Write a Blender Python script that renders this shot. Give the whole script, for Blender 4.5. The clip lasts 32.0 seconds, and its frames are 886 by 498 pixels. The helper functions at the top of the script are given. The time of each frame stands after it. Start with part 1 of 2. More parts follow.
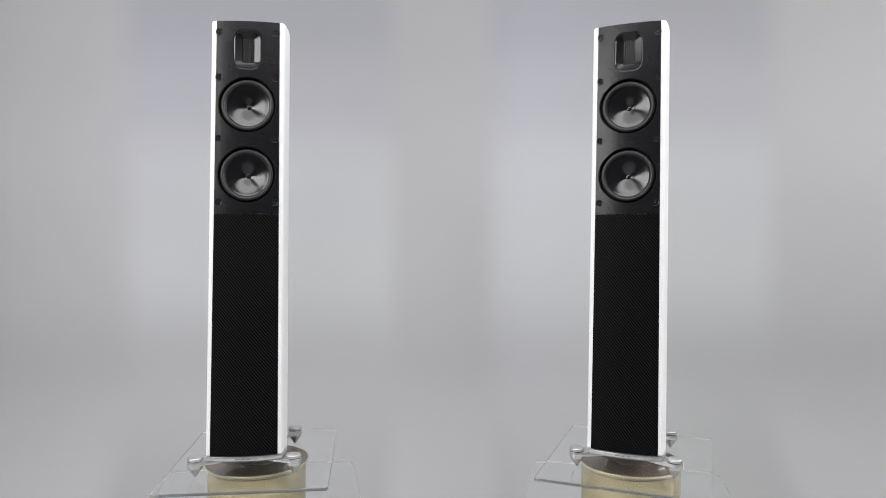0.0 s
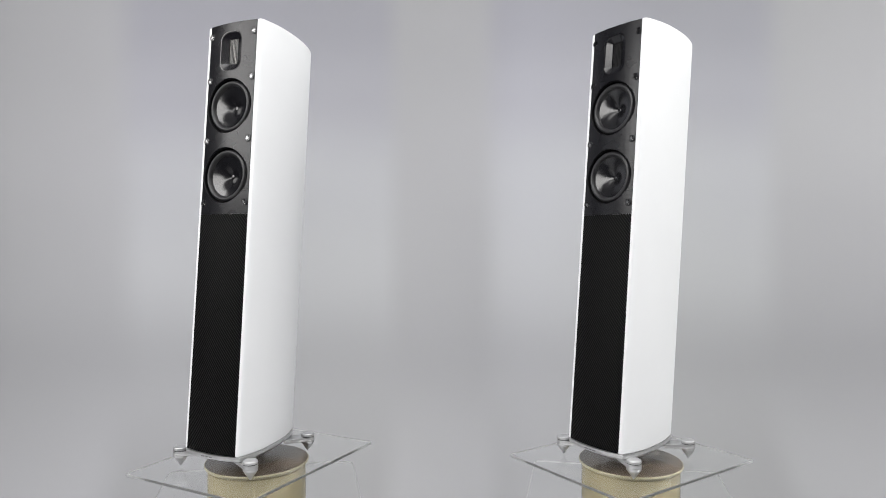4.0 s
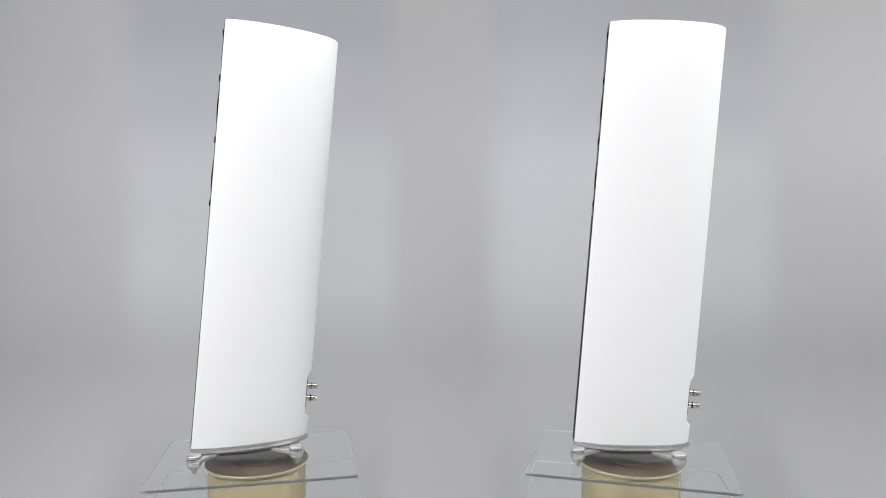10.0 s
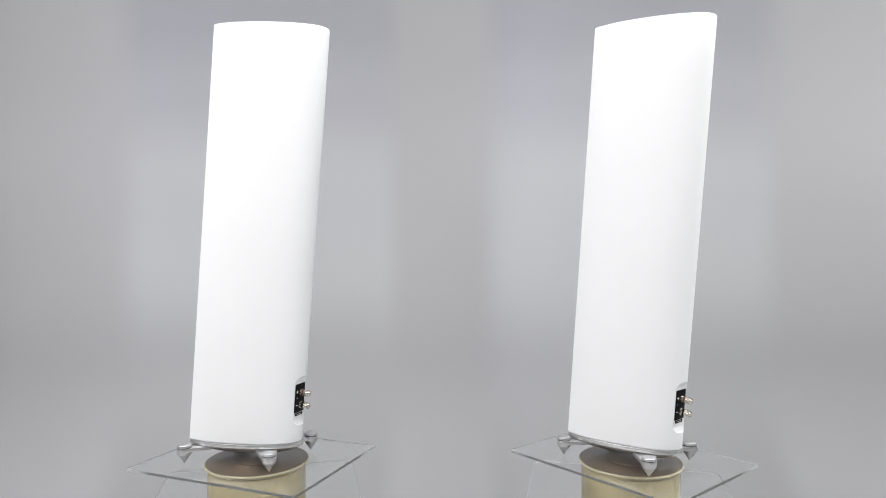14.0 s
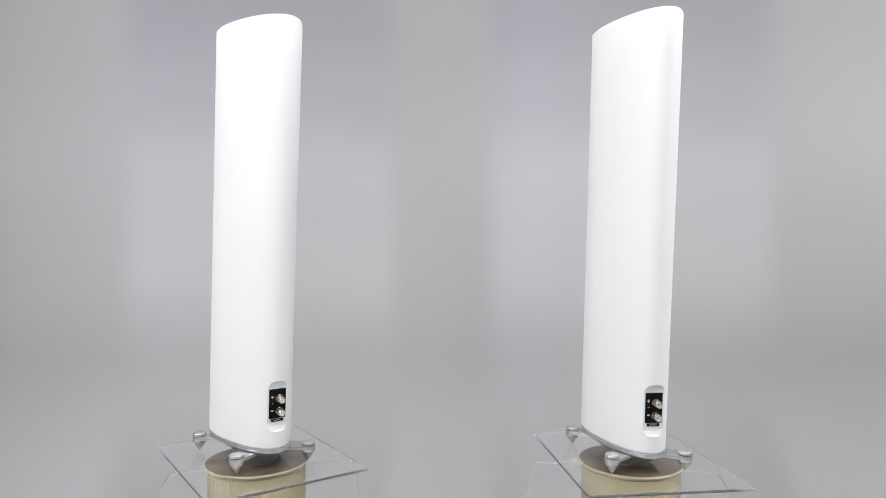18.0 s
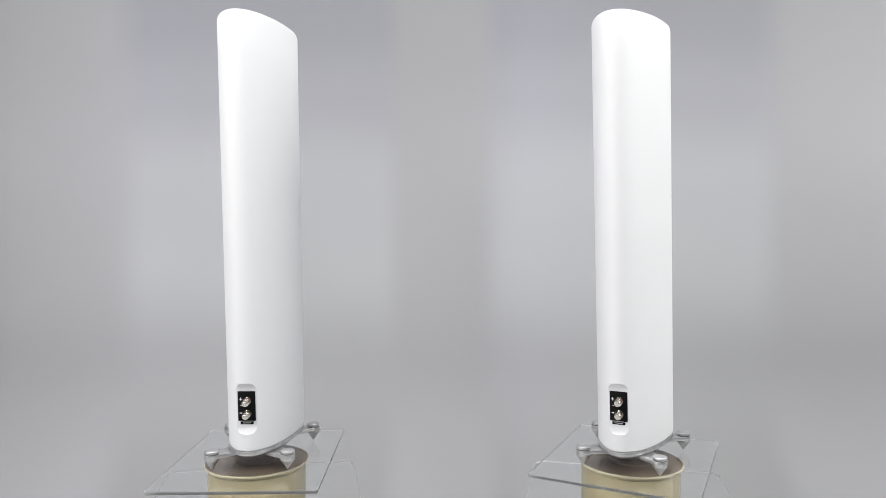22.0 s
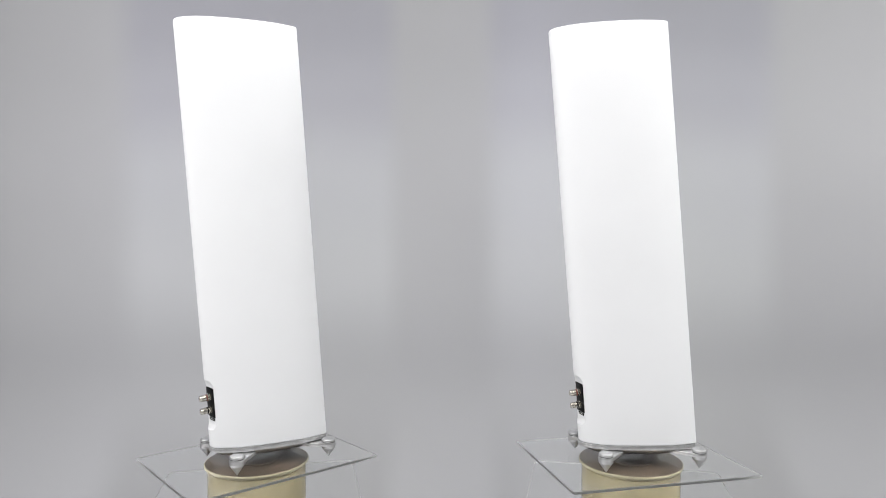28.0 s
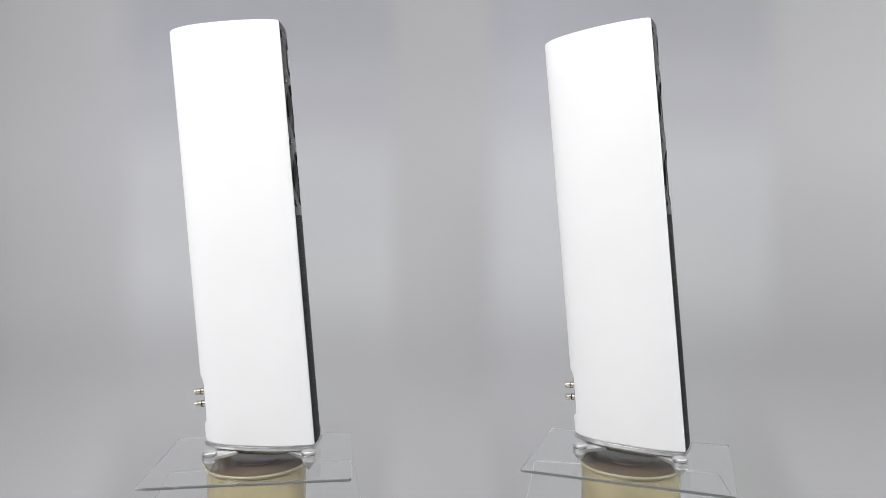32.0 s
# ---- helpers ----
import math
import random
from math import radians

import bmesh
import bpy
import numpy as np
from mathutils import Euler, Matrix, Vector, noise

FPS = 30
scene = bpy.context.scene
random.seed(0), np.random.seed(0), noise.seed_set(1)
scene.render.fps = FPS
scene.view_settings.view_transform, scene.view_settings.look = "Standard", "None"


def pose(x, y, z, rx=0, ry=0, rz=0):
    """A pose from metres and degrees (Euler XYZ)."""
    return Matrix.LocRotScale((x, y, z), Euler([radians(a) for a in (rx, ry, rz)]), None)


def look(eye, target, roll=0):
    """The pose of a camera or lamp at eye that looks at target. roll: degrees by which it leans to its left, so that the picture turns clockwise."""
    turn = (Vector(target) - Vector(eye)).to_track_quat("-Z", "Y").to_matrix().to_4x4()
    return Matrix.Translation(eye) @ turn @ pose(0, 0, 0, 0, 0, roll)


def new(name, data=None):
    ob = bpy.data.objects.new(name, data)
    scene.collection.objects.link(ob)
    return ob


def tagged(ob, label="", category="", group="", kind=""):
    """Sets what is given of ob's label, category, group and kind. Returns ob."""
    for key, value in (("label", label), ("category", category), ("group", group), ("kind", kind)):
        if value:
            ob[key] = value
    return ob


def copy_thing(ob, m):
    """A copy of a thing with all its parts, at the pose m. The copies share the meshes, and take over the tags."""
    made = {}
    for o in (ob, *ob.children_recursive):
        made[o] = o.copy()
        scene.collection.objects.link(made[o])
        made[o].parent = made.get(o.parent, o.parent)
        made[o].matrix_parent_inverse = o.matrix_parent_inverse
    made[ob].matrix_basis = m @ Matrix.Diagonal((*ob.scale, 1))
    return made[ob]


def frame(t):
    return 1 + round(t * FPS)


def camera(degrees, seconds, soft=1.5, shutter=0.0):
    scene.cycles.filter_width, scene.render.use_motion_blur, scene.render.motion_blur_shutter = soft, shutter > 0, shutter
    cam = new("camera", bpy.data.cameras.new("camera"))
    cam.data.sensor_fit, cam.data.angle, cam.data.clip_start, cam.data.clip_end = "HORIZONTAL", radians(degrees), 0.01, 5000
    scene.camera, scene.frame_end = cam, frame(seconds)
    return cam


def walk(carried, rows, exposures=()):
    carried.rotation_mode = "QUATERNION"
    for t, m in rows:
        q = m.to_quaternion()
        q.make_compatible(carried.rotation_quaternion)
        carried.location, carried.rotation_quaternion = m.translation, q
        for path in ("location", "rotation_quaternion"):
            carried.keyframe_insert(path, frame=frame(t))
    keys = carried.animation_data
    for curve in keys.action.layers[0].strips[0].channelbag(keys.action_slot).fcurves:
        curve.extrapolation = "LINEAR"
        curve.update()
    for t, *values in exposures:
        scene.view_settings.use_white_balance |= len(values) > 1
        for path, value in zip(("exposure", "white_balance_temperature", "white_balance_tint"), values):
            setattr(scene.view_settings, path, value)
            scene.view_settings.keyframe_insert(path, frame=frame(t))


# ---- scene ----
# One fixed camera before two loudspeakers, each turning on its own turntable.
PLATE_TOP = 0.60
EYE = (0.0, -1.5691, PLATE_TOP + 0.5146)
cam = camera(67.417, 32.0, soft=0.95)
AIM = look(EYE, (EYE[0], EYE[1] + 1.0, EYE[2] - math.tan(radians(0.755))))
walk(cam, [(0, AIM), (32, AIM)])

# ---- light ----
world = bpy.data.worlds.new("world")
scene.world = world
world.use_nodes = True
world.node_tree.nodes["Background"].inputs[0].default_value = (0.95, 0.97, 1.0, 1)
world.node_tree.nodes["Background"].inputs[1].default_value = 0.25


def softbox(name, at, target, w, h, watts, colour=(1.0, 0.985, 0.97)):
    data = bpy.data.lights.new(name, "AREA")
    data.shape, data.size, data.size_y, data.energy = "RECTANGLE", w, h, watts
    data.color = colour
    ob = new(name, data)
    ob.matrix_world = look(at, target)
    return ob


softbox("overhead_softbox_light", (0.0, -0.75, 2.9), (0.0, -0.55, 1.0), 2.8, 0.8, 18)
softbox("key_softbox_light", (0.0, -1.9, 3.25), (0.0, 0.0, 0.9), 3.4, 0.8, 48)
softbox("left_softbox_light", (-2.66, -1.72, 2.42), (-0.2, 0.1, 0.85), 2.45, 1.3, 75, (1.0, 0.986, 0.970))
softbox("right_softbox_light", (2.9, -0.5, 2.35), (0.2, 0.05, 0.85), 1.6, 1.2, 62, (1.0, 1.0, 0.972))


# ---- materials ----
def mat(name, colour, rough=0.5, metal=0.0, vary=0.0, scale=8.0, bump=0.0, bump_scale=200.0, coat=0.0, detail=4.0, gloss=0.5):
    m = bpy.data.materials.new(name)
    m.use_nodes = True
    nt = m.node_tree
    b = nt.nodes["Principled BSDF"]
    b.inputs["Base Color"].default_value = (*colour, 1)
    b.inputs["Roughness"].default_value = rough
    b.inputs["Metallic"].default_value = metal
    b.inputs["Coat Weight"].default_value = coat
    b.inputs["Specular IOR Level"].default_value = gloss
    tc = nt.nodes.new("ShaderNodeTexCoord")
    if vary:
        n = nt.nodes.new("ShaderNodeTexNoise")
        n.inputs["Scale"].default_value, n.inputs["Detail"].default_value = scale, detail
        nt.links.new(tc.outputs["Object"], n.inputs["Vector"])
        r = nt.nodes.new("ShaderNodeValToRGB")
        r.color_ramp.elements[0].position, r.color_ramp.elements[1].position = 0.3, 0.7
        r.color_ramp.elements[0].color = (*[c * (1 - vary) for c in colour], 1)
        r.color_ramp.elements[1].color = (*[min(1, c * (1 + vary)) for c in colour], 1)
        nt.links.new(n.outputs["Fac"], r.inputs["Fac"])
        nt.links.new(r.outputs["Color"], b.inputs["Base Color"])
        rr = nt.nodes.new("ShaderNodeMapRange")
        rr.inputs["To Min"].default_value, rr.inputs["To Max"].default_value = rough * 0.85, min(1, rough * 1.15)
        nt.links.new(n.outputs["Fac"], rr.inputs["Value"])
        nt.links.new(rr.outputs["Result"], b.inputs["Roughness"])
    if bump:
        n2 = nt.nodes.new("ShaderNodeTexNoise")
        n2.inputs["Scale"].default_value = bump_scale
        nt.links.new(tc.outputs["Object"], n2.inputs["Vector"])
        bp = nt.nodes.new("ShaderNodeBump")
        bp.inputs["Strength"].default_value, bp.inputs["Distance"].default_value = bump, 0.001
        nt.links.new(n2.outputs["Fac"], bp.inputs["Height"])
        nt.links.new(bp.outputs["Normal"], b.inputs["Normal"])
    return m


WHITE = mat("white_lacquer", (0.805, 0.815, 0.835), 0.58, 0, 0.012, 6, 0.03, 350, 0.0, gloss=0.22)
BAFFLE = mat("black_satin_baffle", (0.006, 0.006, 0.008), 0.27, 0, 0.05, 18, 0, 900, gloss=0.33)
RUBBER = mat("black_rubber", (0.017, 0.017, 0.019), 0.42, 0, 0.1, 40, 0.05, 500, gloss=0.5)
RECESS = mat("black_recess", (0.005, 0.005, 0.007), 0.19, 0, 0.1, 40, gloss=0.55)
GAP = mat("black_gap", (0.004, 0.004, 0.005), 0.6, 0, 0.1, 40, gloss=0.2)
RIBBON = mat("ribbon_foil", (0.03, 0.03, 0.032), 0.5, 0.3, 0.1, 60, gloss=0.15)
WIRE = mat("steel_wire", (0.12, 0.12, 0.117), 0.22, 1.0, 0.05, 60)
SCREW = mat("bright_screw", (0.25, 0.25, 0.255), 0.13, 1.0, 0.1, 60)
SILVER = mat("satin_silver", (0.60, 0.602, 0.61), 0.32, 0.8, 0.10, 60, 0.10, 500)
GOLD = mat("binding_post_metal", (0.70, 0.66, 0.57), 0.22, 1.0, 0.08, 80)
PANEL = mat("black_plastic", (0.003, 0.003, 0.0035), 0.5, 0, 0.1, 40, gloss=0.15)
PRINT = mat("white_print", (0.7, 0.7, 0.7), 0.6)
ENGRAVED = mat("engraved_grey", (0.26, 0.26, 0.27), 0.5, 0.3)
PLATTER = mat("brown_board", (0.080, 0.060, 0.043), 0.5, 0, 0.30, 26, 0.2, 250)
CREAM = mat("cream_plastic", (0.30, 0.275, 0.185), 0.32, 0, 0.08, 12, 0.05, 300)
DRUM = mat("cream_drum_plastic", (0.275, 0.241, 0.148), 0.18, 0, 0.12, 9, 0.05, 300)
FLOORM = mat("grey_floor", (0.58, 0.58, 0.59), 0.6, 0, 0.06, 3, 0.1, 80)
WALLM = mat("grey_wall", (0.60, 0.60, 0.61), 0.8, 0, 0.03, 2, 0.1, 60)
DARKWALL = mat("charcoal_wall", (0.10, 0.10, 0.105), 0.85, 0, 0.05, 2, 0.1, 60)


CONE = mat("semi_gloss_black_cone", (0.005, 0.005, 0.0065), 0.17, 0.0, 0.2, 60, 0.05, 300, 0.0, gloss=0.6)


def grille_material():
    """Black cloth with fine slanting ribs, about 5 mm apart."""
    m = mat("ribbed_black_cloth", (0.003, 0.003, 0.0035), 0.4, 0, 0.2, 50)
    nt = m.node_tree
    b = nt.nodes["Principled BSDF"]
    tc = nt.nodes.new("ShaderNodeTexCoord")
    mp = nt.nodes.new("ShaderNodeMapping")
    mp.inputs["Rotation"].default_value = (0, radians(-50), 0)
    wv = nt.nodes.new("ShaderNodeTexWave")
    wv.bands_direction = "Z"
    wv.inputs["Scale"].default_value, wv.inputs["Distortion"].default_value = 60, 0.25
    bp = nt.nodes.new("ShaderNodeBump")
    bp.inputs["Strength"].default_value, bp.inputs["Distance"].default_value = 0.35, 0.0015
    nt.links.new(tc.outputs["Object"], mp.inputs["Vector"])
    nt.links.new(mp.outputs["Vector"], wv.inputs["Vector"])
    nt.links.new(wv.outputs["Fac"], bp.inputs["Height"])
    nt.links.new(bp.outputs["Normal"], b.inputs["Normal"])
    # paler ribs and blacker gaps in the colour stand in for sheen and shade
    rib_shading = nt.nodes.new("ShaderNodeValToRGB")
    rib_shading.color_ramp.elements[0].position, rib_shading.color_ramp.elements[1].position = 0.62, 0.97
    rib_shading.color_ramp.elements[0].color = (0.0018, 0.0018, 0.002, 1)
    rib_shading.color_ramp.elements[1].color = (0.0145, 0.0142, 0.0144, 1)
    sheen = nt.nodes.new("ShaderNodeMapRange")
    sheen.inputs["From Min"].default_value, sheen.inputs["To Min"].default_value, sheen.inputs["To Max"].default_value = 0.45, 0.02, 0.12
    nt.links.new(wv.outputs["Fac"], sheen.inputs["Value"])
    nt.links.new(sheen.outputs["Result"], b.inputs["Specular IOR Level"])
    nt.links.new(wv.outputs["Fac"], rib_shading.inputs["Fac"])
    nt.links.new(rib_shading.outputs["Color"], b.inputs["Base Color"])
    return m


GRILLE = grille_material()


def acrylic_material():
    m = bpy.data.materials.new("clear_acrylic")
    m.use_nodes = True
    b = m.node_tree.nodes["Principled BSDF"]
    b.inputs["Base Color"].default_value = (0.995, 0.998, 0.996, 1)
    b.inputs["Roughness"].default_value = 0.02
    b.inputs["IOR"].default_value = 1.15
    b.inputs["Transmission Weight"].default_value = 1.0
    return m


ACRYLIC = acrylic_material()
FROSTED = acrylic_material()
FROSTED.name = "sawn_acrylic_edge"
FROSTED.node_tree.nodes["Principled BSDF"].inputs["Roughness"].default_value = 0.3
FROSTED.node_tree.nodes["Principled BSDF"].inputs["Transmission Weight"].default_value = 0.75
FROSTED.node_tree.nodes["Principled BSDF"].inputs["Base Color"].default_value = (0.70, 0.71, 0.71, 1)


NUT = mat("ribbed_nut", (0.74, 0.72, 0.67), 0.2, 0.85, 0.2, 300)
REDRING = mat("red_plastic", (0.16, 0.04, 0.028), 0.35, 0, 0.1, 80)


def frost_edges(ob):
    """The cut sides of a sheet are matt, its faces polished."""
    ob.data.materials.append(FROSTED)
    for p in ob.data.polygons:
        p.material_index = 1 if abs(p.normal.z) < 0.9 else 0


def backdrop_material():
    """Grey studio cloth; painted-in light: two zones, paler at mid height, on plain grey."""
    m = mat("grey_backdrop_painted_falloff", (0.417, 0.421, 0.432), 0.9, 0, 0.03, 1.3, 0.05, 90, 0, 2.0)
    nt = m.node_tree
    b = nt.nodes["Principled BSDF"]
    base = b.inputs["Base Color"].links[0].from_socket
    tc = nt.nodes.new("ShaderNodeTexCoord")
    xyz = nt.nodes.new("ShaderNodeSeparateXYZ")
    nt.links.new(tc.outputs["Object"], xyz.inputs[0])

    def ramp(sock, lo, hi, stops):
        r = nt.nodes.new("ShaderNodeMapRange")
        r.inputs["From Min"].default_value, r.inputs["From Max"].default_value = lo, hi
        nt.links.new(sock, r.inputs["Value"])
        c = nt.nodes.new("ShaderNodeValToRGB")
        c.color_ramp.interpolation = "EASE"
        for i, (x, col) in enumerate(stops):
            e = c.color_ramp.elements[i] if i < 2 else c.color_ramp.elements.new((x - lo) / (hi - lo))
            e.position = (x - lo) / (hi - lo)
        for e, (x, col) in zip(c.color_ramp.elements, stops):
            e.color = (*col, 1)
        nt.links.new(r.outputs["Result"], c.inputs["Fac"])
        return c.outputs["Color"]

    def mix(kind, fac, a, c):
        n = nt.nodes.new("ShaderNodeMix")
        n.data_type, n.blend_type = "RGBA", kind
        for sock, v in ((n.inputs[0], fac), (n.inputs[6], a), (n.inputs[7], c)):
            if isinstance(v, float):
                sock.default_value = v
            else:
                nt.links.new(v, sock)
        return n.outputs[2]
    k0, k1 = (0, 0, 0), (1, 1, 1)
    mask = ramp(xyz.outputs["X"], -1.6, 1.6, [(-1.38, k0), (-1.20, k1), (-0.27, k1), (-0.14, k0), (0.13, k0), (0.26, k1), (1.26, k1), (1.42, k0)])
    # light falloff by height, painted into the zones and the grey around them
    cloth = ramp(xyz.outputs["Z"], 0.1, 2.1, [(0.15, ZONE_FALLOFF[0]), (0.55, ZONE_FALLOFF[1]), (0.95, ZONE_FALLOFF[2]), (1.35, ZONE_FALLOFF[3]), (1.72, ZONE_FALLOFF[4]), (2.0, ZONE_FALLOFF[5])])
    outer_falloff = ramp(xyz.outputs["Z"], 0.1, 2.1, [(0.15, OUTER_FALLOFF[0]), (0.7, OUTER_FALLOFF[1]), (1.3, OUTER_FALLOFF[2]), (2.0, OUTER_FALLOFF[3])])
    # the light's unevenness from left to right, also put into the colour
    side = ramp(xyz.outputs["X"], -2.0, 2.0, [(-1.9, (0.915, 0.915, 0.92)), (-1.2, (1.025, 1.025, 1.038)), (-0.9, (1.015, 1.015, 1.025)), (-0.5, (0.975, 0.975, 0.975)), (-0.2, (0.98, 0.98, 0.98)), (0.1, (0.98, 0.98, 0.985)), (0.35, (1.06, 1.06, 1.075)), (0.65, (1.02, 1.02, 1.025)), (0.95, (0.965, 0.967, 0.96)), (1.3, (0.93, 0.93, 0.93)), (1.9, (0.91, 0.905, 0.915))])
    tone = mix("MULTIPLY", 1.0, mix("MIX", mask, outer_falloff, cloth), side)
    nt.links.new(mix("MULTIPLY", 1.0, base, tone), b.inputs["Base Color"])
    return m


# painted brightness from low to high, standing in for light falloff
ZONE_FALLOFF = [(0.84, 0.84, 0.845), (0.965, 0.967, 0.98), (1.05, 1.06, 1.075), (0.975, 0.985, 1.015), (0.80, 0.80, 0.855), (0.71, 0.71, 0.765)]
OUTER_FALLOFF = [(0.97, 0.97, 0.985), (0.945, 0.945, 0.96), (0.88, 0.88, 0.892), (0.805, 0.805, 0.815)]
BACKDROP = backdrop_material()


# ---- mesh helpers ----
def part(name, bm, material, parent, label="", smooth=35):
    me = bpy.data.meshes.new(name)
    bmesh.ops.recalc_face_normals(bm, faces=bm.faces)
    bm.to_mesh(me)
    bm.free()
    me.materials.append(material)
    if smooth:
        me.shade_smooth()
        me.set_sharp_from_angle(angle=radians(smooth))
    ob = new(name, me)
    ob.parent = parent
    if label:
        tagged(ob, label)
    return ob


def loft(rings, caps=True):
    """A bmesh skin over closed rings of equal count."""
    bm = bmesh.new()
    rows = [[bm.verts.new(p) for p in ring] for ring in rings]
    n = len(rows[0])
    for a, b in zip(rows, rows[1:]):
        for i in range(n):
            bm.faces.new((a[i], a[(i + 1) % n], b[(i + 1) % n], b[i]))
    if caps:
        bm.faces.new(rows[0][::-1])
        bm.faces.new(rows[-1])
    return bm


def lathe(profile, n=40, centre=(0, 0, 0), axis="z", tilt=None, hollow=False):
    """A turned solid from (radius, height) pairs; ends close at radius 0 or with a cap."""
    rings = []
    for r, h in profile:
        ring = []
        for i in range(n):
            a = 2 * math.pi * i / n
            x, y = max(r, 1e-5) * math.cos(a), max(r, 1e-5) * math.sin(a)
            ring.append(Vector((x, y, h)) if axis == "z" else Vector((x, -h, y)))
        rings.append(ring)
    bm = loft(rings + [rings[0]] if hollow else rings, not hollow)
    if hollow:
        bmesh.ops.remove_doubles(bm, verts=bm.verts, dist=1e-6)
    if tilt is not None:
        bm.transform(tilt)
    bm.transform(Matrix.Translation(centre))
    return bm


def rounded_rect(w, h, r, n=6):
    pts = []
    for cx, cy, a0 in ((w / 2 - r, h / 2 - r, 0), (-w / 2 + r, h / 2 - r, 90), (-w / 2 + r, -h / 2 + r, 180), (w / 2 - r, -h / 2 + r, 270)):
        for i in range(n + 1):
            a = radians(a0 + 90 * i / n)
            pts.append((cx + r * math.cos(a), cy + r * math.sin(a)))
    return pts


def slab(outline, z0, z1, bevel=0.0):
    """An upright prism over a plan outline, with softened top and bottom edges."""
    cx = sum(p[0] for p in outline) / len(outline)
    cy = sum(p[1] for p in outline) / len(outline)

    def ring(inset, z):
        out = []
        for x, y in outline:
            d = math.hypot(x - cx, y - cy)
            k = (d - inset) / d
            out.append((cx + (x - cx) * k, cy + (y - cy) * k, z))
        return out
    if bevel:
        return loft([ring(bevel, z0), ring(bevel * 0.3, z0 + bevel * 0.3), ring(0, z0 + bevel), ring(0, z1 - bevel), ring(bevel * 0.3, z1 - bevel * 0.3), ring(bevel, z1)])
    return loft([ring(0, z0), ring(0, z1)])


# ---- the setting: cove backdrop, and an unseen floor and room added around it ----
def build_setting():
    rings = []
    prof = [(1.15, 2.9), (1.15, 0.7)]
    for i in range(13):
        a = radians(90 * i / 12)
        prof.append((0.55 + 0.6 * math.cos(a), 0.61 - 0.6 * math.sin(a)))
    prof.append((-0.2, 0.01))
    bm = bmesh.new()
    xs = [-2.0 + 4.0 * i / 16 for i in range(17)]
    front = [[bm.verts.new((x, y, z)) for x in xs] for y, z in prof]
    for a, b in zip(front, front[1:]):
        for i in range(len(xs) - 1):
            bm.faces.new((a[i], a[i + 1], b[i + 1], b[i]))
    ob = part("backdrop", bm, BACKDROP, None, "softly mottled grey studio backdrop with two pale zones of light painted into its colour")
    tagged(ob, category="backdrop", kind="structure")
    m = ob.modifiers.new("thickness", "SOLIDIFY")
    m.thickness, m.offset = 0.004, 0

    def box(name, lo, hi, material, label, cat):
        b = bmesh.new()
        bmesh.ops.create_cube(b, size=1)
        b.transform(Matrix.Translation([(l + h) / 2 for l, h in zip(lo, hi)]) @ Matrix.Diagonal((*[h - l for l, h in zip(lo, hi)], 1)))
        o = part(name, b, material, None, label, 0)
        return tagged(o, category=cat, kind="structure")
    # unseen room: dark walls keep reflections dark, pale floor and ceiling bounce light
    box("floor", (-4.0, -3.3, -0.1), (4.0, 1.4, 0.0), FLOORM, "unseen grey studio floor, kept pale to bounce light", "floor")
    box("wall_north", (-4.0, 1.3, 0.0), (4.0, 1.4, 3.6), DARKWALL, "unseen charcoal wall added behind the backdrop", "wall")
    box("wall_south", (-4.0, -3.4, 0.0), (4.0, -3.3, 3.6), DARKWALL, "unseen charcoal wall added to keep reflections dark", "wall")
    box("wall_west", (-4.1, -3.3, 0.0), (-4.0, 1.3, 3.6), DARKWALL, "unseen charcoal wall added to keep reflections dark", "wall")
    box("wall_east", (4.0, -3.3, 0.0), (4.1, 1.3, 3.6), DARKWALL, "unseen charcoal wall added to keep reflections dark", "wall")
    box("ceiling", (-4.1, -3.4, 3.6), (4.1, 1.4, 3.7), WALLM, "unseen grey ceiling added to bounce light", "ceiling")


build_setting()

# ---- the loudspeaker: level top and bottom, leaning back ----
H, Z0 = 0.9646, 0.0467            # cabinet height, and its underside above the plate
LEAN = 0.0804
YF, DEPTH = -0.1366, 0.2547       # front edge at the underside, and depth
BACK_DROP = 0.0150
WIDEST, WIDE_AT = 0.0849, 0.22
FRONT, TAPER, OUTER = 0.0722, -0.0022, 0.0804  # half width of the front opening at the underside, what it gains to the top, and half width over the rims


def half_width(u, front):
    if u < WIDE_AT:
        k = u / WIDE_AT
        rim = np.interp(u * DEPTH, (0, 0.0003, 0.0008, 0.0020, 0.0045, 0.0080), (0, 0.0042, 0.0055, 0.0067, 0.0074, 0.0076))
        return front + rim * (OUTER - front) / 0.0076 + (WIDEST - OUTER) * math.sin(k * math.pi / 2)
    k = (u - WIDE_AT) / (1 - WIDE_AT)
    return WIDEST * math.sqrt(max(0.0, 1 - k ** 1.5))


def plan(front=FRONT, inset=0.0):
    """Plan outline of the cabinet, front edge first; y runs from the front."""
    us = [0.0, 0.0012, 0.0032, 0.0079, 0.0177, 0.0315, 0.06, 0.085, 0.12, 0.155, WIDE_AT] + [WIDE_AT + (1 - WIDE_AT) * math.sin(math.pi / 2 * i / 20) for i in range(1, 20)]
    right = [(half_width(u, front), u * DEPTH) for u in us]
    pts = right + [(0.0, DEPTH)] + [(-x, y) for x, y in reversed(right)]
    if inset:
        c = DEPTH * 0.45
        pts = [(x * (1 - inset / 0.083), c + (y - c) * (1 - inset / (DEPTH / 2))) for x, y in pts]
    return pts


def front_at(h):
    return YF + LEAN * h


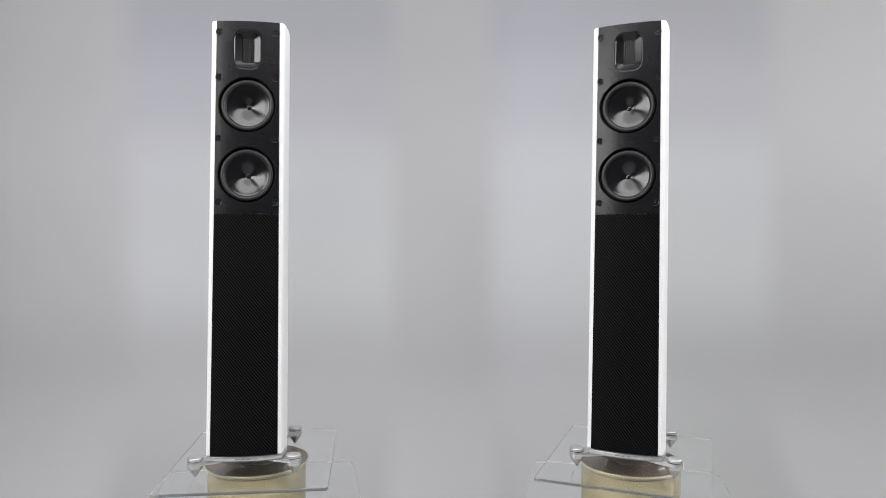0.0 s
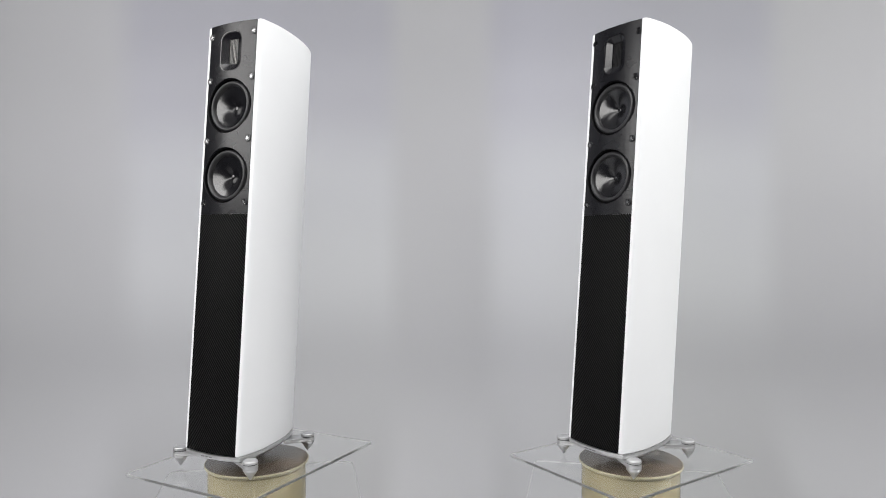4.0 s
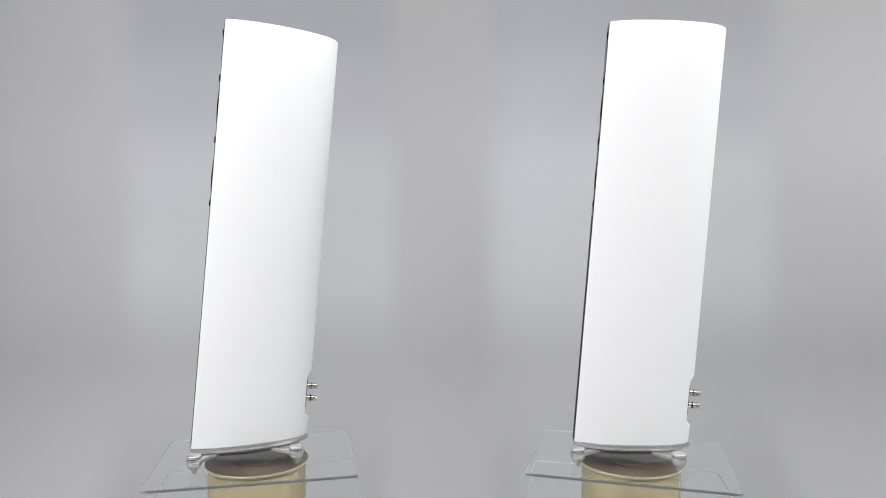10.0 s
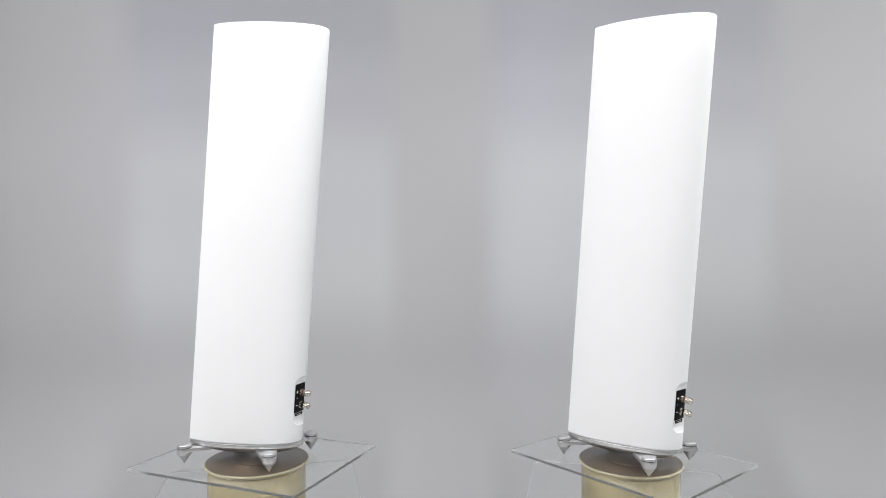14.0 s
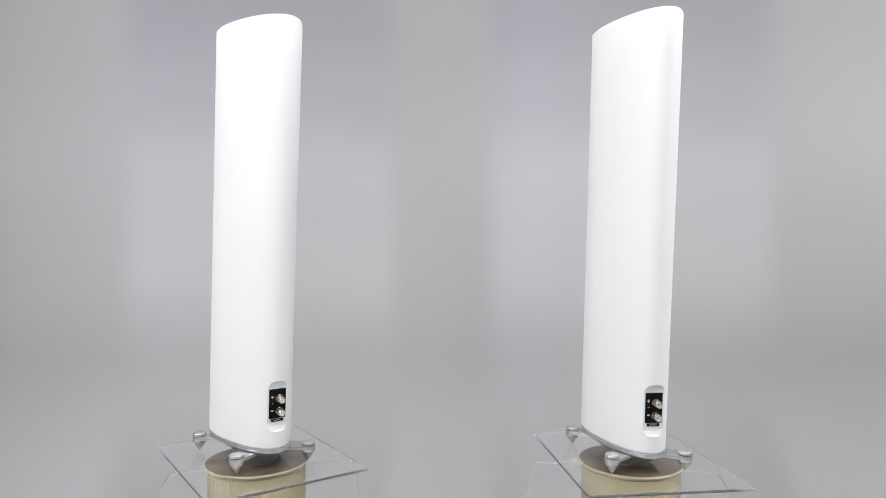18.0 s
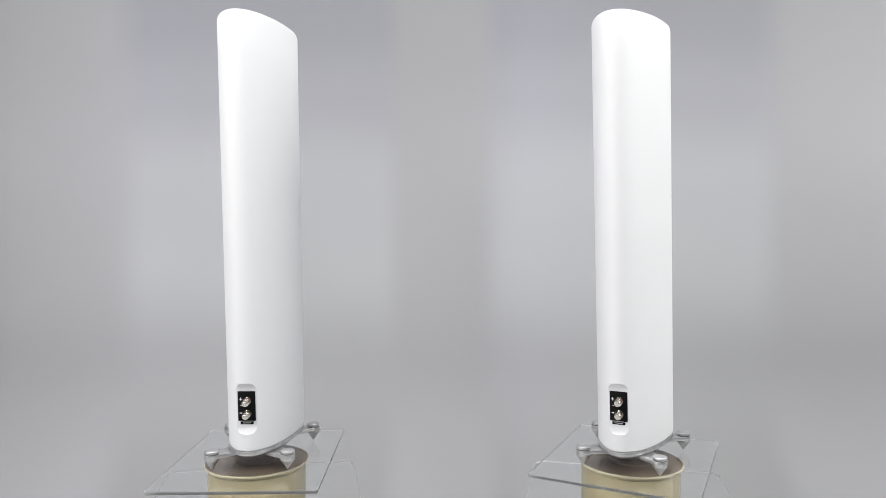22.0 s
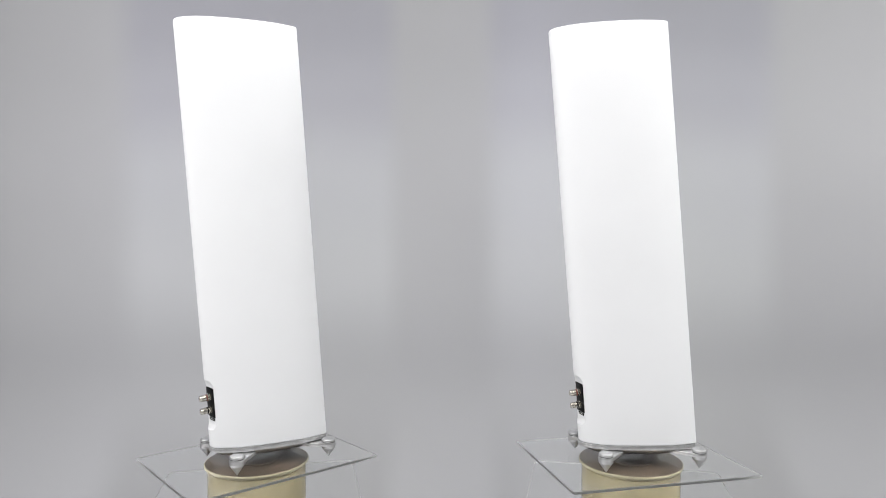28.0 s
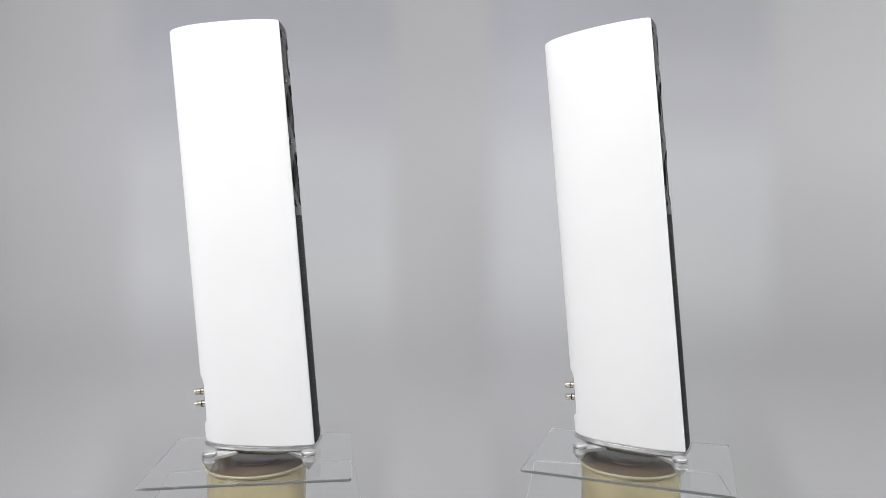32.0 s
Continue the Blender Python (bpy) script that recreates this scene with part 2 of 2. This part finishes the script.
def build_cabinet(root):
    rings = []
    levels = [(0.0, 0.003), (0.003, 0.0)] + [(H * i / 10, 0.0) for i in range(1, 10)] + [(H - 0.005, 0.0), (H - 0.003, 0.0005), (H - 0.0014, 0.0016), (H - 0.0004, 0.0030), (H, 0.0046)]
    for h, inset in levels:
        f = FRONT + TAPER * h / H
        ring = []
        for x, y in plan(f, inset):
            drop = BACK_DROP * (y / DEPTH) * (h / H)
            ring.append((x, front_at(h) + y, Z0 + h - drop))
        rings.append(ring)
    bm = loft(rings)
    cab = part("cabinet", bm, WHITE, root, "white satin lacquered cabinet with a rounded back")
    # scooped pocket for the terminals
    yb = front_at(0.11) + DEPTH
    cut = []
    for d, w, h in ((-0.0108, 0.054, 0.086), (-0.0100, 0.058, 0.094), (-0.0055, 0.066, 0.110), (0.002, 0.074, 0.118), (0.03, 0.078, 0.120)):
        cut.append([(x, yb + d + LEAN * z, Z0 + 0.0969 + z) for x, z in rounded_rect(w, h, 0.017 if d > -0.009 else 0.014)])
    front = []
    for h in (-0.02, H + 0.03):
        w = FRONT - 0.0004 + TAPER * h / H
        front.append([(x, front_at(h) + y, Z0 + h) for x, y in ((-w, -0.02), (w, -0.02), (w, 0.0046), (-w, 0.0046))])
    cut_out(cab, [loft(front), loft(cut)] + driver_pockets(), 28)
    return cab


def cut_out(ob, cutters, smooth):
    """Takes the cutters' volumes out of ob's mesh."""
    for cb in cutters:
        cme = bpy.data.meshes.new("pocket")
        bmesh.ops.recalc_face_normals(cb, faces=cb.faces)
        cb.to_mesh(cme)
        cb.free()
        cutter = new("pocket", cme)
        mod = ob.modifiers.new("pocket", "BOOLEAN")
        mod.object, mod.operation, mod.solver = cutter, "DIFFERENCE", "EXACT"
        me = bpy.data.meshes.new_from_object(ob.evaluated_get(bpy.context.evaluated_depsgraph_get()))
        ob.modifiers.clear()
        material = ob.data.materials[0]
        ob.data = me
        me.materials.clear()
        me.materials.append(material)
        bpy.data.objects.remove(cutter)
    ob.data.shade_smooth()
    ob.data.set_sharp_from_angle(angle=radians(smooth))


WOOFERS, TWEETER = (0.7718, 0.6140), 0.8975


def tweeter_ring(w, h, r, out):
    return [on_front(0, TWEETER, -0.0018) + Vector((x, -out + LEAN * z, z)) for x, z in rounded_rect(w * 0.96, h * 0.965, r * 0.96)]


def driver_pockets():
    cuts = [lathe([(0.0632, -0.045), (0.0632, 0.02)], 64, on_front(0, h, -0.0046), "y", TILT) for h in WOOFERS]
    cuts.append(loft([tweeter_ring(0.0645, 0.0945, 0.0195, o) for o in (-0.022, 0.02)]))
    return cuts


TILT = Matrix.Rotation(-math.atan(LEAN), 4, "X")


def on_front(x, h, out=0.0):
    """A point on the baffle's plane, x across, h up from the underside, out towards the viewer."""
    return Vector((x, front_at(h) + 0.0003 - out - bulge(x), Z0 + h))


def bulge(x):
    return 0.0085 * (1 - (x / 0.077) ** 2)


def front_panel(h0, h1, holes=()):
    """A leaning, gently bowed panel."""
    bm = bmesh.new()
    nx, nz = 13, 2
    f = [[None] * nx for _ in range(nz)]
    b = [[None] * nx for _ in range(nz)]
    for j in range(nz):
        h = h0 + (h1 - h0) * j / (nz - 1)
        w = FRONT - 0.0008 + TAPER * h / H
        for i in range(nx):
            x = -w + 2 * w * i / (nx - 1)
            f[j][i] = bm.verts.new(on_front(x, h))
            b[j][i] = bm.verts.new((x, front_at(h) + 0.0043, Z0 + h))
    for i in range(nx - 1):
        bm.faces.new((f[0][i], f[0][i + 1], f[1][i + 1], f[1][i]))
        bm.faces.new((b[0][i], b[1][i], b[1][i + 1], b[0][i + 1]))
        bm.faces.new((f[0][i], b[0][i], b[0][i + 1], f[0][i + 1]))
        bm.faces.new((f[1][i], f[1][i + 1], b[1][i + 1], b[1][i]))
    for i in (0, nx - 1):
        bm.faces.new((f[0][i], f[1][i], b[1][i], b[0][i]))
    return bm


def build_woofer(root, h):
    c = on_front(0, h, -0.0046)

    def turned(profile, hollow=False):
        return lathe(profile, 72, c, "y", TILT, hollow)
    ring = part("woofer", turned([(0.0630, -0.040), (0.0630, 0.0003), (0.0646, 0.0004), (0.0646, 0.0008), (0.0634, 0.0008), (0.0624, -0.0002), (0.0618, -0.0130), (0.0570, -0.0135), (0.0570, -0.039)], True), GAP, root, "black woofer in a deep round recess")
    part("surround", turned([(0.0586, -0.0140), (0.0586, -0.0046), (0.0574, -0.0026), (0.0556, -0.0012), (0.0534, -0.0006), (0.0512, -0.0012), (0.0494, -0.0028), (0.0480, -0.0054), (0.0472, -0.0084), (0.0460, -0.0098)], True), RUBBER, ring, "black rubber roll surround")
    part("cone", turned([(0.0, -0.0280), (0.0130, -0.0260), (0.0478, -0.0125), (0.0477, -0.0088), (0.0466, -0.0092), (0.0420, -0.0102), (0.0360, -0.0118), (0.0300, -0.0137), (0.0240, -0.0159), (0.0180, -0.0184), (0.0120, -0.0212), (0.0060, -0.0243), (0.0, -0.0262)]), CONE, ring, "glossy black cone")
    part("phase_plug", turned([(0.0052, -0.0252), (0.0049, -0.0243), (0.0037, -0.0239), (0.0020, -0.0238), (0.0, -0.0238)]), CONE, ring, "small glossy black centre dome")


def build_tweeter(root):
    ring = tweeter_ring
    horn = part("tweeter", loft([ring(0.0640, 0.0940, 0.019, -0.020), ring(0.0642, 0.0942, 0.019, -0.0005), ring(0.0655, 0.0955, 0.0225, 0.0003), ring(0.0650, 0.0950, 0.0225, 0.0009), ring(0.0615, 0.0920, 0.0215, 0.0007), ring(0.0580, 0.0885, 0.0200, -0.0012), ring(0.0285, 0.0590, 0.003, -0.0081), ring(0.0275, 0.0580, 0.002, -0.0116)]), RECESS, root, "black ribbon tweeter in a chamfered rounded opening", 20)
    part("ribbon", loft([ring(0.0272, 0.0577, 0.002, -0.0114), ring(0.0272, 0.0577, 0.002, -0.0108)]), RIBBON, horn, "pleated grey foil ribbon")

    def wire(x0, x1, z0, z1, out, name):
        o = on_front(0, TWEETER, -0.0018)
        pts = [(x0, z0), (x1, z0), (x1, z1), (x0, z1)]
        b = loft([[o + Vector((x, -k + LEAN * z, z)) for x, z in pts] for k in (out, out + 0.0006)])
        part(name, b, WIRE, horn, "thin steel guard wire", 0)
    for i in range(6):
        x = -0.0107 + 0.00428 * i
        wire(x - 0.0005, x + 0.0005, -0.0285, 0.0285, -0.0096, "guard_wire")
    for i in range(9):
        z = -0.0280 + 0.0070 * i
        wire(-0.0113, 0.0113, z - 0.0002, z + 0.0002, -0.0089, "guard_wire")


def build_screw(root, x, h):
    c = on_front(x, h)
    s = part("screw", lathe([(0.0080, 0.0002), (0.0080, 0.0012), (0.0076, 0.0016), (0.0071, 0.0014), (0.0068, 0.0008), (0.0, 0.0007)], 28, c, "y", TILT), RECESS, root, "blackened star-socket screw")
    star = []
    for i in range(24):
        a = math.pi * i / 12 + 0.2
        r = (0.0064, 0.0046, 0.0017, 0.0046)[i % 4]
        a += (0, -0.13, 0, 0.13)[i % 4]
        star.append((r * math.cos(a), r * math.sin(a)))
    b = loft([[c + Vector((x * k, -o + LEAN * z * k, z * k)) for x, z in star] for o, k in ((0.0006, 1.0), (0.0016, 1.0), (0.0020, 0.85))])
    part("star_head", b, SCREW, s, "bright metal six-armed star head", 0)
    return s


def build_base(root):
    out = [(x * 1.0, y + YF + 0.002 - (0.0125 * (1 - (x / 0.0755) ** 2) if y < 0.001 else 0)) for x, y in base_outline()]
    base = part("base_plate", slab(out, Z0 - 0.0095, Z0 - 0.0003, 0.0016), SILVER, root, "satin silver metal base plate")
    bowl = []
    for k, z in ((0.62, 0.0215), (0.70, 0.0226), (0.80, 0.0268), (0.89, 0.0328), (0.925, 0.0372)):
        bowl.append([(x * k, -0.008 + (y + 0.008) * (k + 0.015), z) for x, y in out])
    part("base_step", loft(bowl), SILVER, base, "dished underside of the base plate")
    return base


def base_outline():
    pts = plan(0.0735)
    n = 9
    fr = [(-0.0765 + 0.153 * i / n, 0.0) for i in range(1, n)]
    return pts + fr


FEET = [(-0.1052, -0.1255), (0.1052, -0.1255), (0.0844, 0.0929), (-0.0844, 0.0929)]
ROOTS = [(-0.050, -0.090), (0.050, -0.090), (0.042, 0.055), (-0.042, 0.055)]


def build_foot(root, tip, heel):
    (x, y), (hx, hy) = tip, heel
    d = Vector((x - hx, y - hy, 0))
    L = d.length
    d.normalize()
    s = Vector((-d.y, d.x, 0))
    outline = []
    for k, w in ((0.0, 0.0245), (0.45, 0.0212), (0.8, 0.0182), (1.0, 0.0166)):
        outline.append(Vector((hx, hy, 0)) + d * (L * k) + s * w)
    for i in range(1, 8):
        a = math.pi * i / 8
        outline.append(Vector((x, y, 0)) + s * (0.0166 * math.cos(a)) + d * (0.0166 * math.sin(a)))
    for k, w in ((1.0, 0.0166), (0.8, 0.0182), (0.45, 0.0212), (0.0, 0.0245)):
        outline.append(Vector((hx, hy, 0)) + d * (L * k) - s * w)
    arm = part("foot_arm", slab([(v.x, v.y) for v in outline], 0.0268, 0.0352, 0.0014), SILVER, root, "satin silver outrigger arm")
    part("spike", lathe([(0.0, 0.0), (0.0012, 0.0008), (0.0150, 0.0206), (0.0158, 0.0214), (0.0160, 0.0222), (0.0160, 0.0268), (0.0, 0.0268)], 36, (x, y, 0)), SILVER, arm, "pointed silver spike")
    # black ring added under the cap as the shade in its groove
    part("groove_shade", lathe([(0.0148, 0.0352), (0.0150, 0.0354), (0.0150, 0.0367), (0.0, 0.0367)], 36, (x, y, 0)), RUBBER, arm, "thin black ring standing in for the shaded groove under the cap")
    part("cap", lathe([(0.0152, 0.0367), (0.0159, 0.0370), (0.0161, 0.0378), (0.0160, 0.0414), (0.0153, 0.0428), (0.0132, 0.0441), (0.0080, 0.0451), (0.0, 0.0455)], 36, (x, y, 0)), SILVER, arm, "domed silver height-adjusting cap")


def text_mesh(name, body, size, m, material, parent):
    cu = bpy.data.curves.new(name, "FONT")
    cu.body, cu.size, cu.align_x, cu.align_y, cu.extrude = body, size, "CENTER", "CENTER", 0.0002
    tmp = new(name, cu)
    me = bpy.data.meshes.new_from_object(tmp.evaluated_get(bpy.context.evaluated_depsgraph_get()))
    bpy.data.objects.remove(tmp)
    me.transform(m)
    me.materials.clear()
    me.materials.append(material)
    ob = new(name, me)
    ob.parent = parent
    return ob


def build_terminals(root):
    hc = 0.1019
    yb = front_at(0.11) + DEPTH - 0.0105

    def at(x, z, out):
        return Vector((x, yb + out + LEAN * z, Z0 + hc + z))
    pan = part("terminal_panel", loft([[at(x, z, o) for x, z in rounded_rect(w, h, 0.0015, 3)] for o, w, h in ((-0.002, 0.0385, 0.067), (0.0012, 0.0385, 0.067), (0.0018, 0.037, 0.0655))]), PANEL, root, "black plastic terminal panel with two binding posts")
    part("rating_plate", loft([[at(x, z - 0.0380, o) for x, z in rounded_rect(0.0285, 0.0062, 0.001, 2)] for o in (-0.001, 0.0010)]), PANEL, pan, "small black rating plate")
    part("rating_print", loft([[at(x, z - 0.0380, o) for x, z in rounded_rect(0.018, 0.0012, 0.0004, 2)] for o in (0.0008, 0.0013)]), PRINT, pan, "line of tiny white print")
    back = Matrix.Rotation(-math.atan(LEAN) , 4, "X")
    for z in (0.013, -0.016):
        p = at(-0.0025, z, 0.0018)
        turn = back @ Matrix.Rotation(math.pi, 4, "Z") @ Matrix.Diagonal((1.1, 0.84, 1.1, 1))
        post = part("binding_post", lathe([(0.0070, 0.0), (0.0070, 0.0024), (0.0060, 0.0032), (0.0060, 0.0072), (0.0074, 0.0075), (0.0074, 0.0092), (0.0050, 0.0095), (0.0050, 0.0270), (0.0, 0.0270)], 24, p, "y", turn), GOLD, pan, "gold-plated screw binding post")
        sleeve = [(0.0052, 0.0125)]
        for k in range(4):
            sleeve += [(0.0064, 0.0128 + 0.0032 * k), (0.0068, 0.0136 + 0.0032 * k), (0.0068, 0.0148 + 0.0032 * k), (0.0050, 0.0153 + 0.0032 * k)]
        sleeve += [(0.0064, 0.0270), (0.0058, 0.0290), (0.0036, 0.0296), (0.0025, 0.0275)]
        part("sleeve", lathe(sleeve, 20, p, "y", turn, True), NUT, post, "pale silver ribbed nut", 20)
        part("post_ring", lathe([(0.0052, 0.0095), (0.0070, 0.0096), (0.0072, 0.0102), (0.0072, 0.0118), (0.0068, 0.0124), (0.0052, 0.0124)], 24, p, "y", turn, True), REDRING if z > 0 else PANEL, post, "red plastic ring" if z > 0 else "black plastic ring")
        part("post_tip", lathe([(0.0044, 0.0271), (0.0044, 0.0292), (0.0036, 0.0300), (0.0, 0.0302)], 16, p, "y", turn), GOLD, post, "bright rounded post tip")
    face = Matrix.Rotation(math.pi, 4, "Z") @ Matrix.Rotation(math.pi / 2, 4, "X")
    for z, w in ((0.0015, 0.0030),):
        part("print_line", loft([[at(x + 0.0120, z + v, o) for x, v in rounded_rect(w, 0.0010, 0.0004, 2)] for o in (0.0016, 0.0021)]), PRINT, pan, "short line of tiny white print")
    for body, z, size in (("+", 0.015, 0.0145), ("-", -0.0135, 0.0230)):
        text_mesh("polarity_mark", body, size, Matrix.Translation(at(0.0125, z, 0.0021)) @ face, PRINT, pan)


def build_loudspeaker():
    root = new("loudspeaker")
    tagged(root, "white floor-standing loudspeaker with black front, leaning back on silver spiked feet", "loudspeaker", "pair of loudspeakers")
    build_cabinet(root)
    baffle = part("baffle", front_panel(0.5265, H - 0.002), BAFFLE, root, "matt black driver baffle")
    cut_out(baffle, driver_pockets(), 35)
    part("grille", front_panel(0.002, 0.5260), GRILLE, root, "black ribbed cloth grille over the lower front")
    for h in WOOFERS:
        build_woofer(root, h)
    build_tweeter(root)
    for h in (0.937, 0.8337, 0.6946, 0.5522):
        for side in (-1, 1):
            build_screw(root, side * (0.0580 + 0.0050 * h / H), h)
    base = build_base(root)
    bars = [(-0.012, 0.010), (0.0, 0.008), (0.011, 0.009)]
    for bx, w in bars:
        b = loft([[(bx + sx * w / 2, YF - 0.0107 - dy, Z0 - 0.0048 + sz * 0.0011) for sx, sz in ((-1, -1), (1, -1), (1, 1), (-1, 1))] for dy in (0.0, 0.0006)])
        part("maker_mark", b, ENGRAVED, base, "plain engraved grey bar")
    for tip, heel in zip(FEET, ROOTS):
        build_foot(root, tip, heel)
    build_terminals(root)
    return root


# ---- turntable, turning acrylic plate and clear plinth ----
DRUM_DROP = 0.1060               # underside of the drum below the plate
PLATE_THICK = 0.0062
HUB = 0.0032                      # platter lowered to fit the camera's view; an added hidden hub fills the gap


def build_turntable(stand):
    top = DRUM_DROP - PLATE_THICK - HUB - 0.0003
    drum = part("turntable", lathe([(0.1105, 0.0), (0.1135, 0.003), (0.1135, top - 0.0130), (0.1115, top - 0.0105), (0.06, top - 0.0105), (0.0, top - 0.0105)], 72), DRUM, None)
    drum.matrix_basis = stand @ Matrix.Translation((0, 0, -DRUM_DROP))
    tagged(drum, "cream plastic turntable drum with a brown round top", "turntable", "pair of turntables")
    rim = [(0.1100, -0.0103), (0.1140, -0.0100), (0.1150, -0.0062), (0.1192, -0.0056), (0.1200, -0.0048), (0.1200, -0.0018), (0.1194, -0.0008), (0.1184, -0.0005), (0.1179, -0.0012), (0.1179, -0.0040), (0.0, -0.0040)]
    plat = part("platter", lathe([(r, top + h) for r, h in rim], 96), CREAM, drum, "cream rimmed platter")
    part("platter_top", lathe([(r, top + h) for r, h in ((0.1177, -0.0038), (0.1177, -0.0006), (0.1170, -0.0001), (0.0500, -0.0001), (0.0500, HUB - 0.0001), (0.0, HUB - 0.0001))], 96), PLATTER, plat, "worn brown board disc")
    return drum, plat


def build_plate():
    o = rounded_rect(0.357, 0.446, 0.006, 4)
    plate = part("acrylic_plate", slab(o, -PLATE_THICK, -0.0002, 0.0006), ACRYLIC, None, "", 20)
    frost_edges(plate)
    tagged(plate, "clear oblong acrylic plate lying on the turntable", "plate", "pair of acrylic plates")
    plate.visible_shadow = False
    return plate


def build_plinth(stand, turn):
    root = new("acrylic_plinth")
    root.matrix_basis = pose(stand.translation.x, stand.translation.y, 0.012, 0, 0, turn)
    tagged(root, "clear acrylic display plinth under the turntable", "plinth", "pair of plinths")
    top = stand.translation.z - DRUM_DROP - 0.012
    board = part("top_board", slab(rounded_rect(0.486, 0.488, 0.020, 5), top - 0.0080, top - 0.0002, 0.0012), ACRYLIC, root, "clear acrylic top", 20)
    frost_edges(board)
    board.visible_shadow = False
    part("pedestal", lathe([(0.10, 0.0), (0.10, 0.012), (0.075, 0.016), (0.075, top - 0.0085)], 64), CREAM, root, "cream round pedestal")
    return root


# axis of each turntable: x, y, first turn, and the loudspeaker's place on the plate
AXES = ((-0.4422, 0.0064, 6.40, (-0.0060, -0.0027)), (0.4451, 0.0036, -22.00, (0.0, 0.0113)))
SPEED = 8.4067
first = build_loudspeaker()
speakers = [first, copy_thing(first, Matrix.Identity(4))]
tables, plates = [], []
for ax, ay, turn, off in AXES:
    stand = pose(ax, ay, PLATE_TOP)
    tables.append(build_turntable(stand))
    plates.append(build_plate())
    build_plinth(stand, -12.0 if ax > 0 else 12.0)


def motions():
    """Everything on a turntable goes round at the same even speed."""
    times = [0.5 * i for i in range(65)]
    for (ax, ay, turn, off), sp, plate, (drum, plat) in zip(AXES, speakers, plates, tables):
        stand = pose(ax, ay, PLATE_TOP)
        for thing, rest in ((sp, stand), (plate, stand), (plat, Matrix.Identity(4))):
            shift = Matrix.Translation((off[0], off[1], 0)) if thing == sp else Matrix.Identity(4)
            walk(thing, [(t, rest @ pose(0, 0, 0, 0, 0, turn - SPEED * t) @ shift) for t in times])


motions()
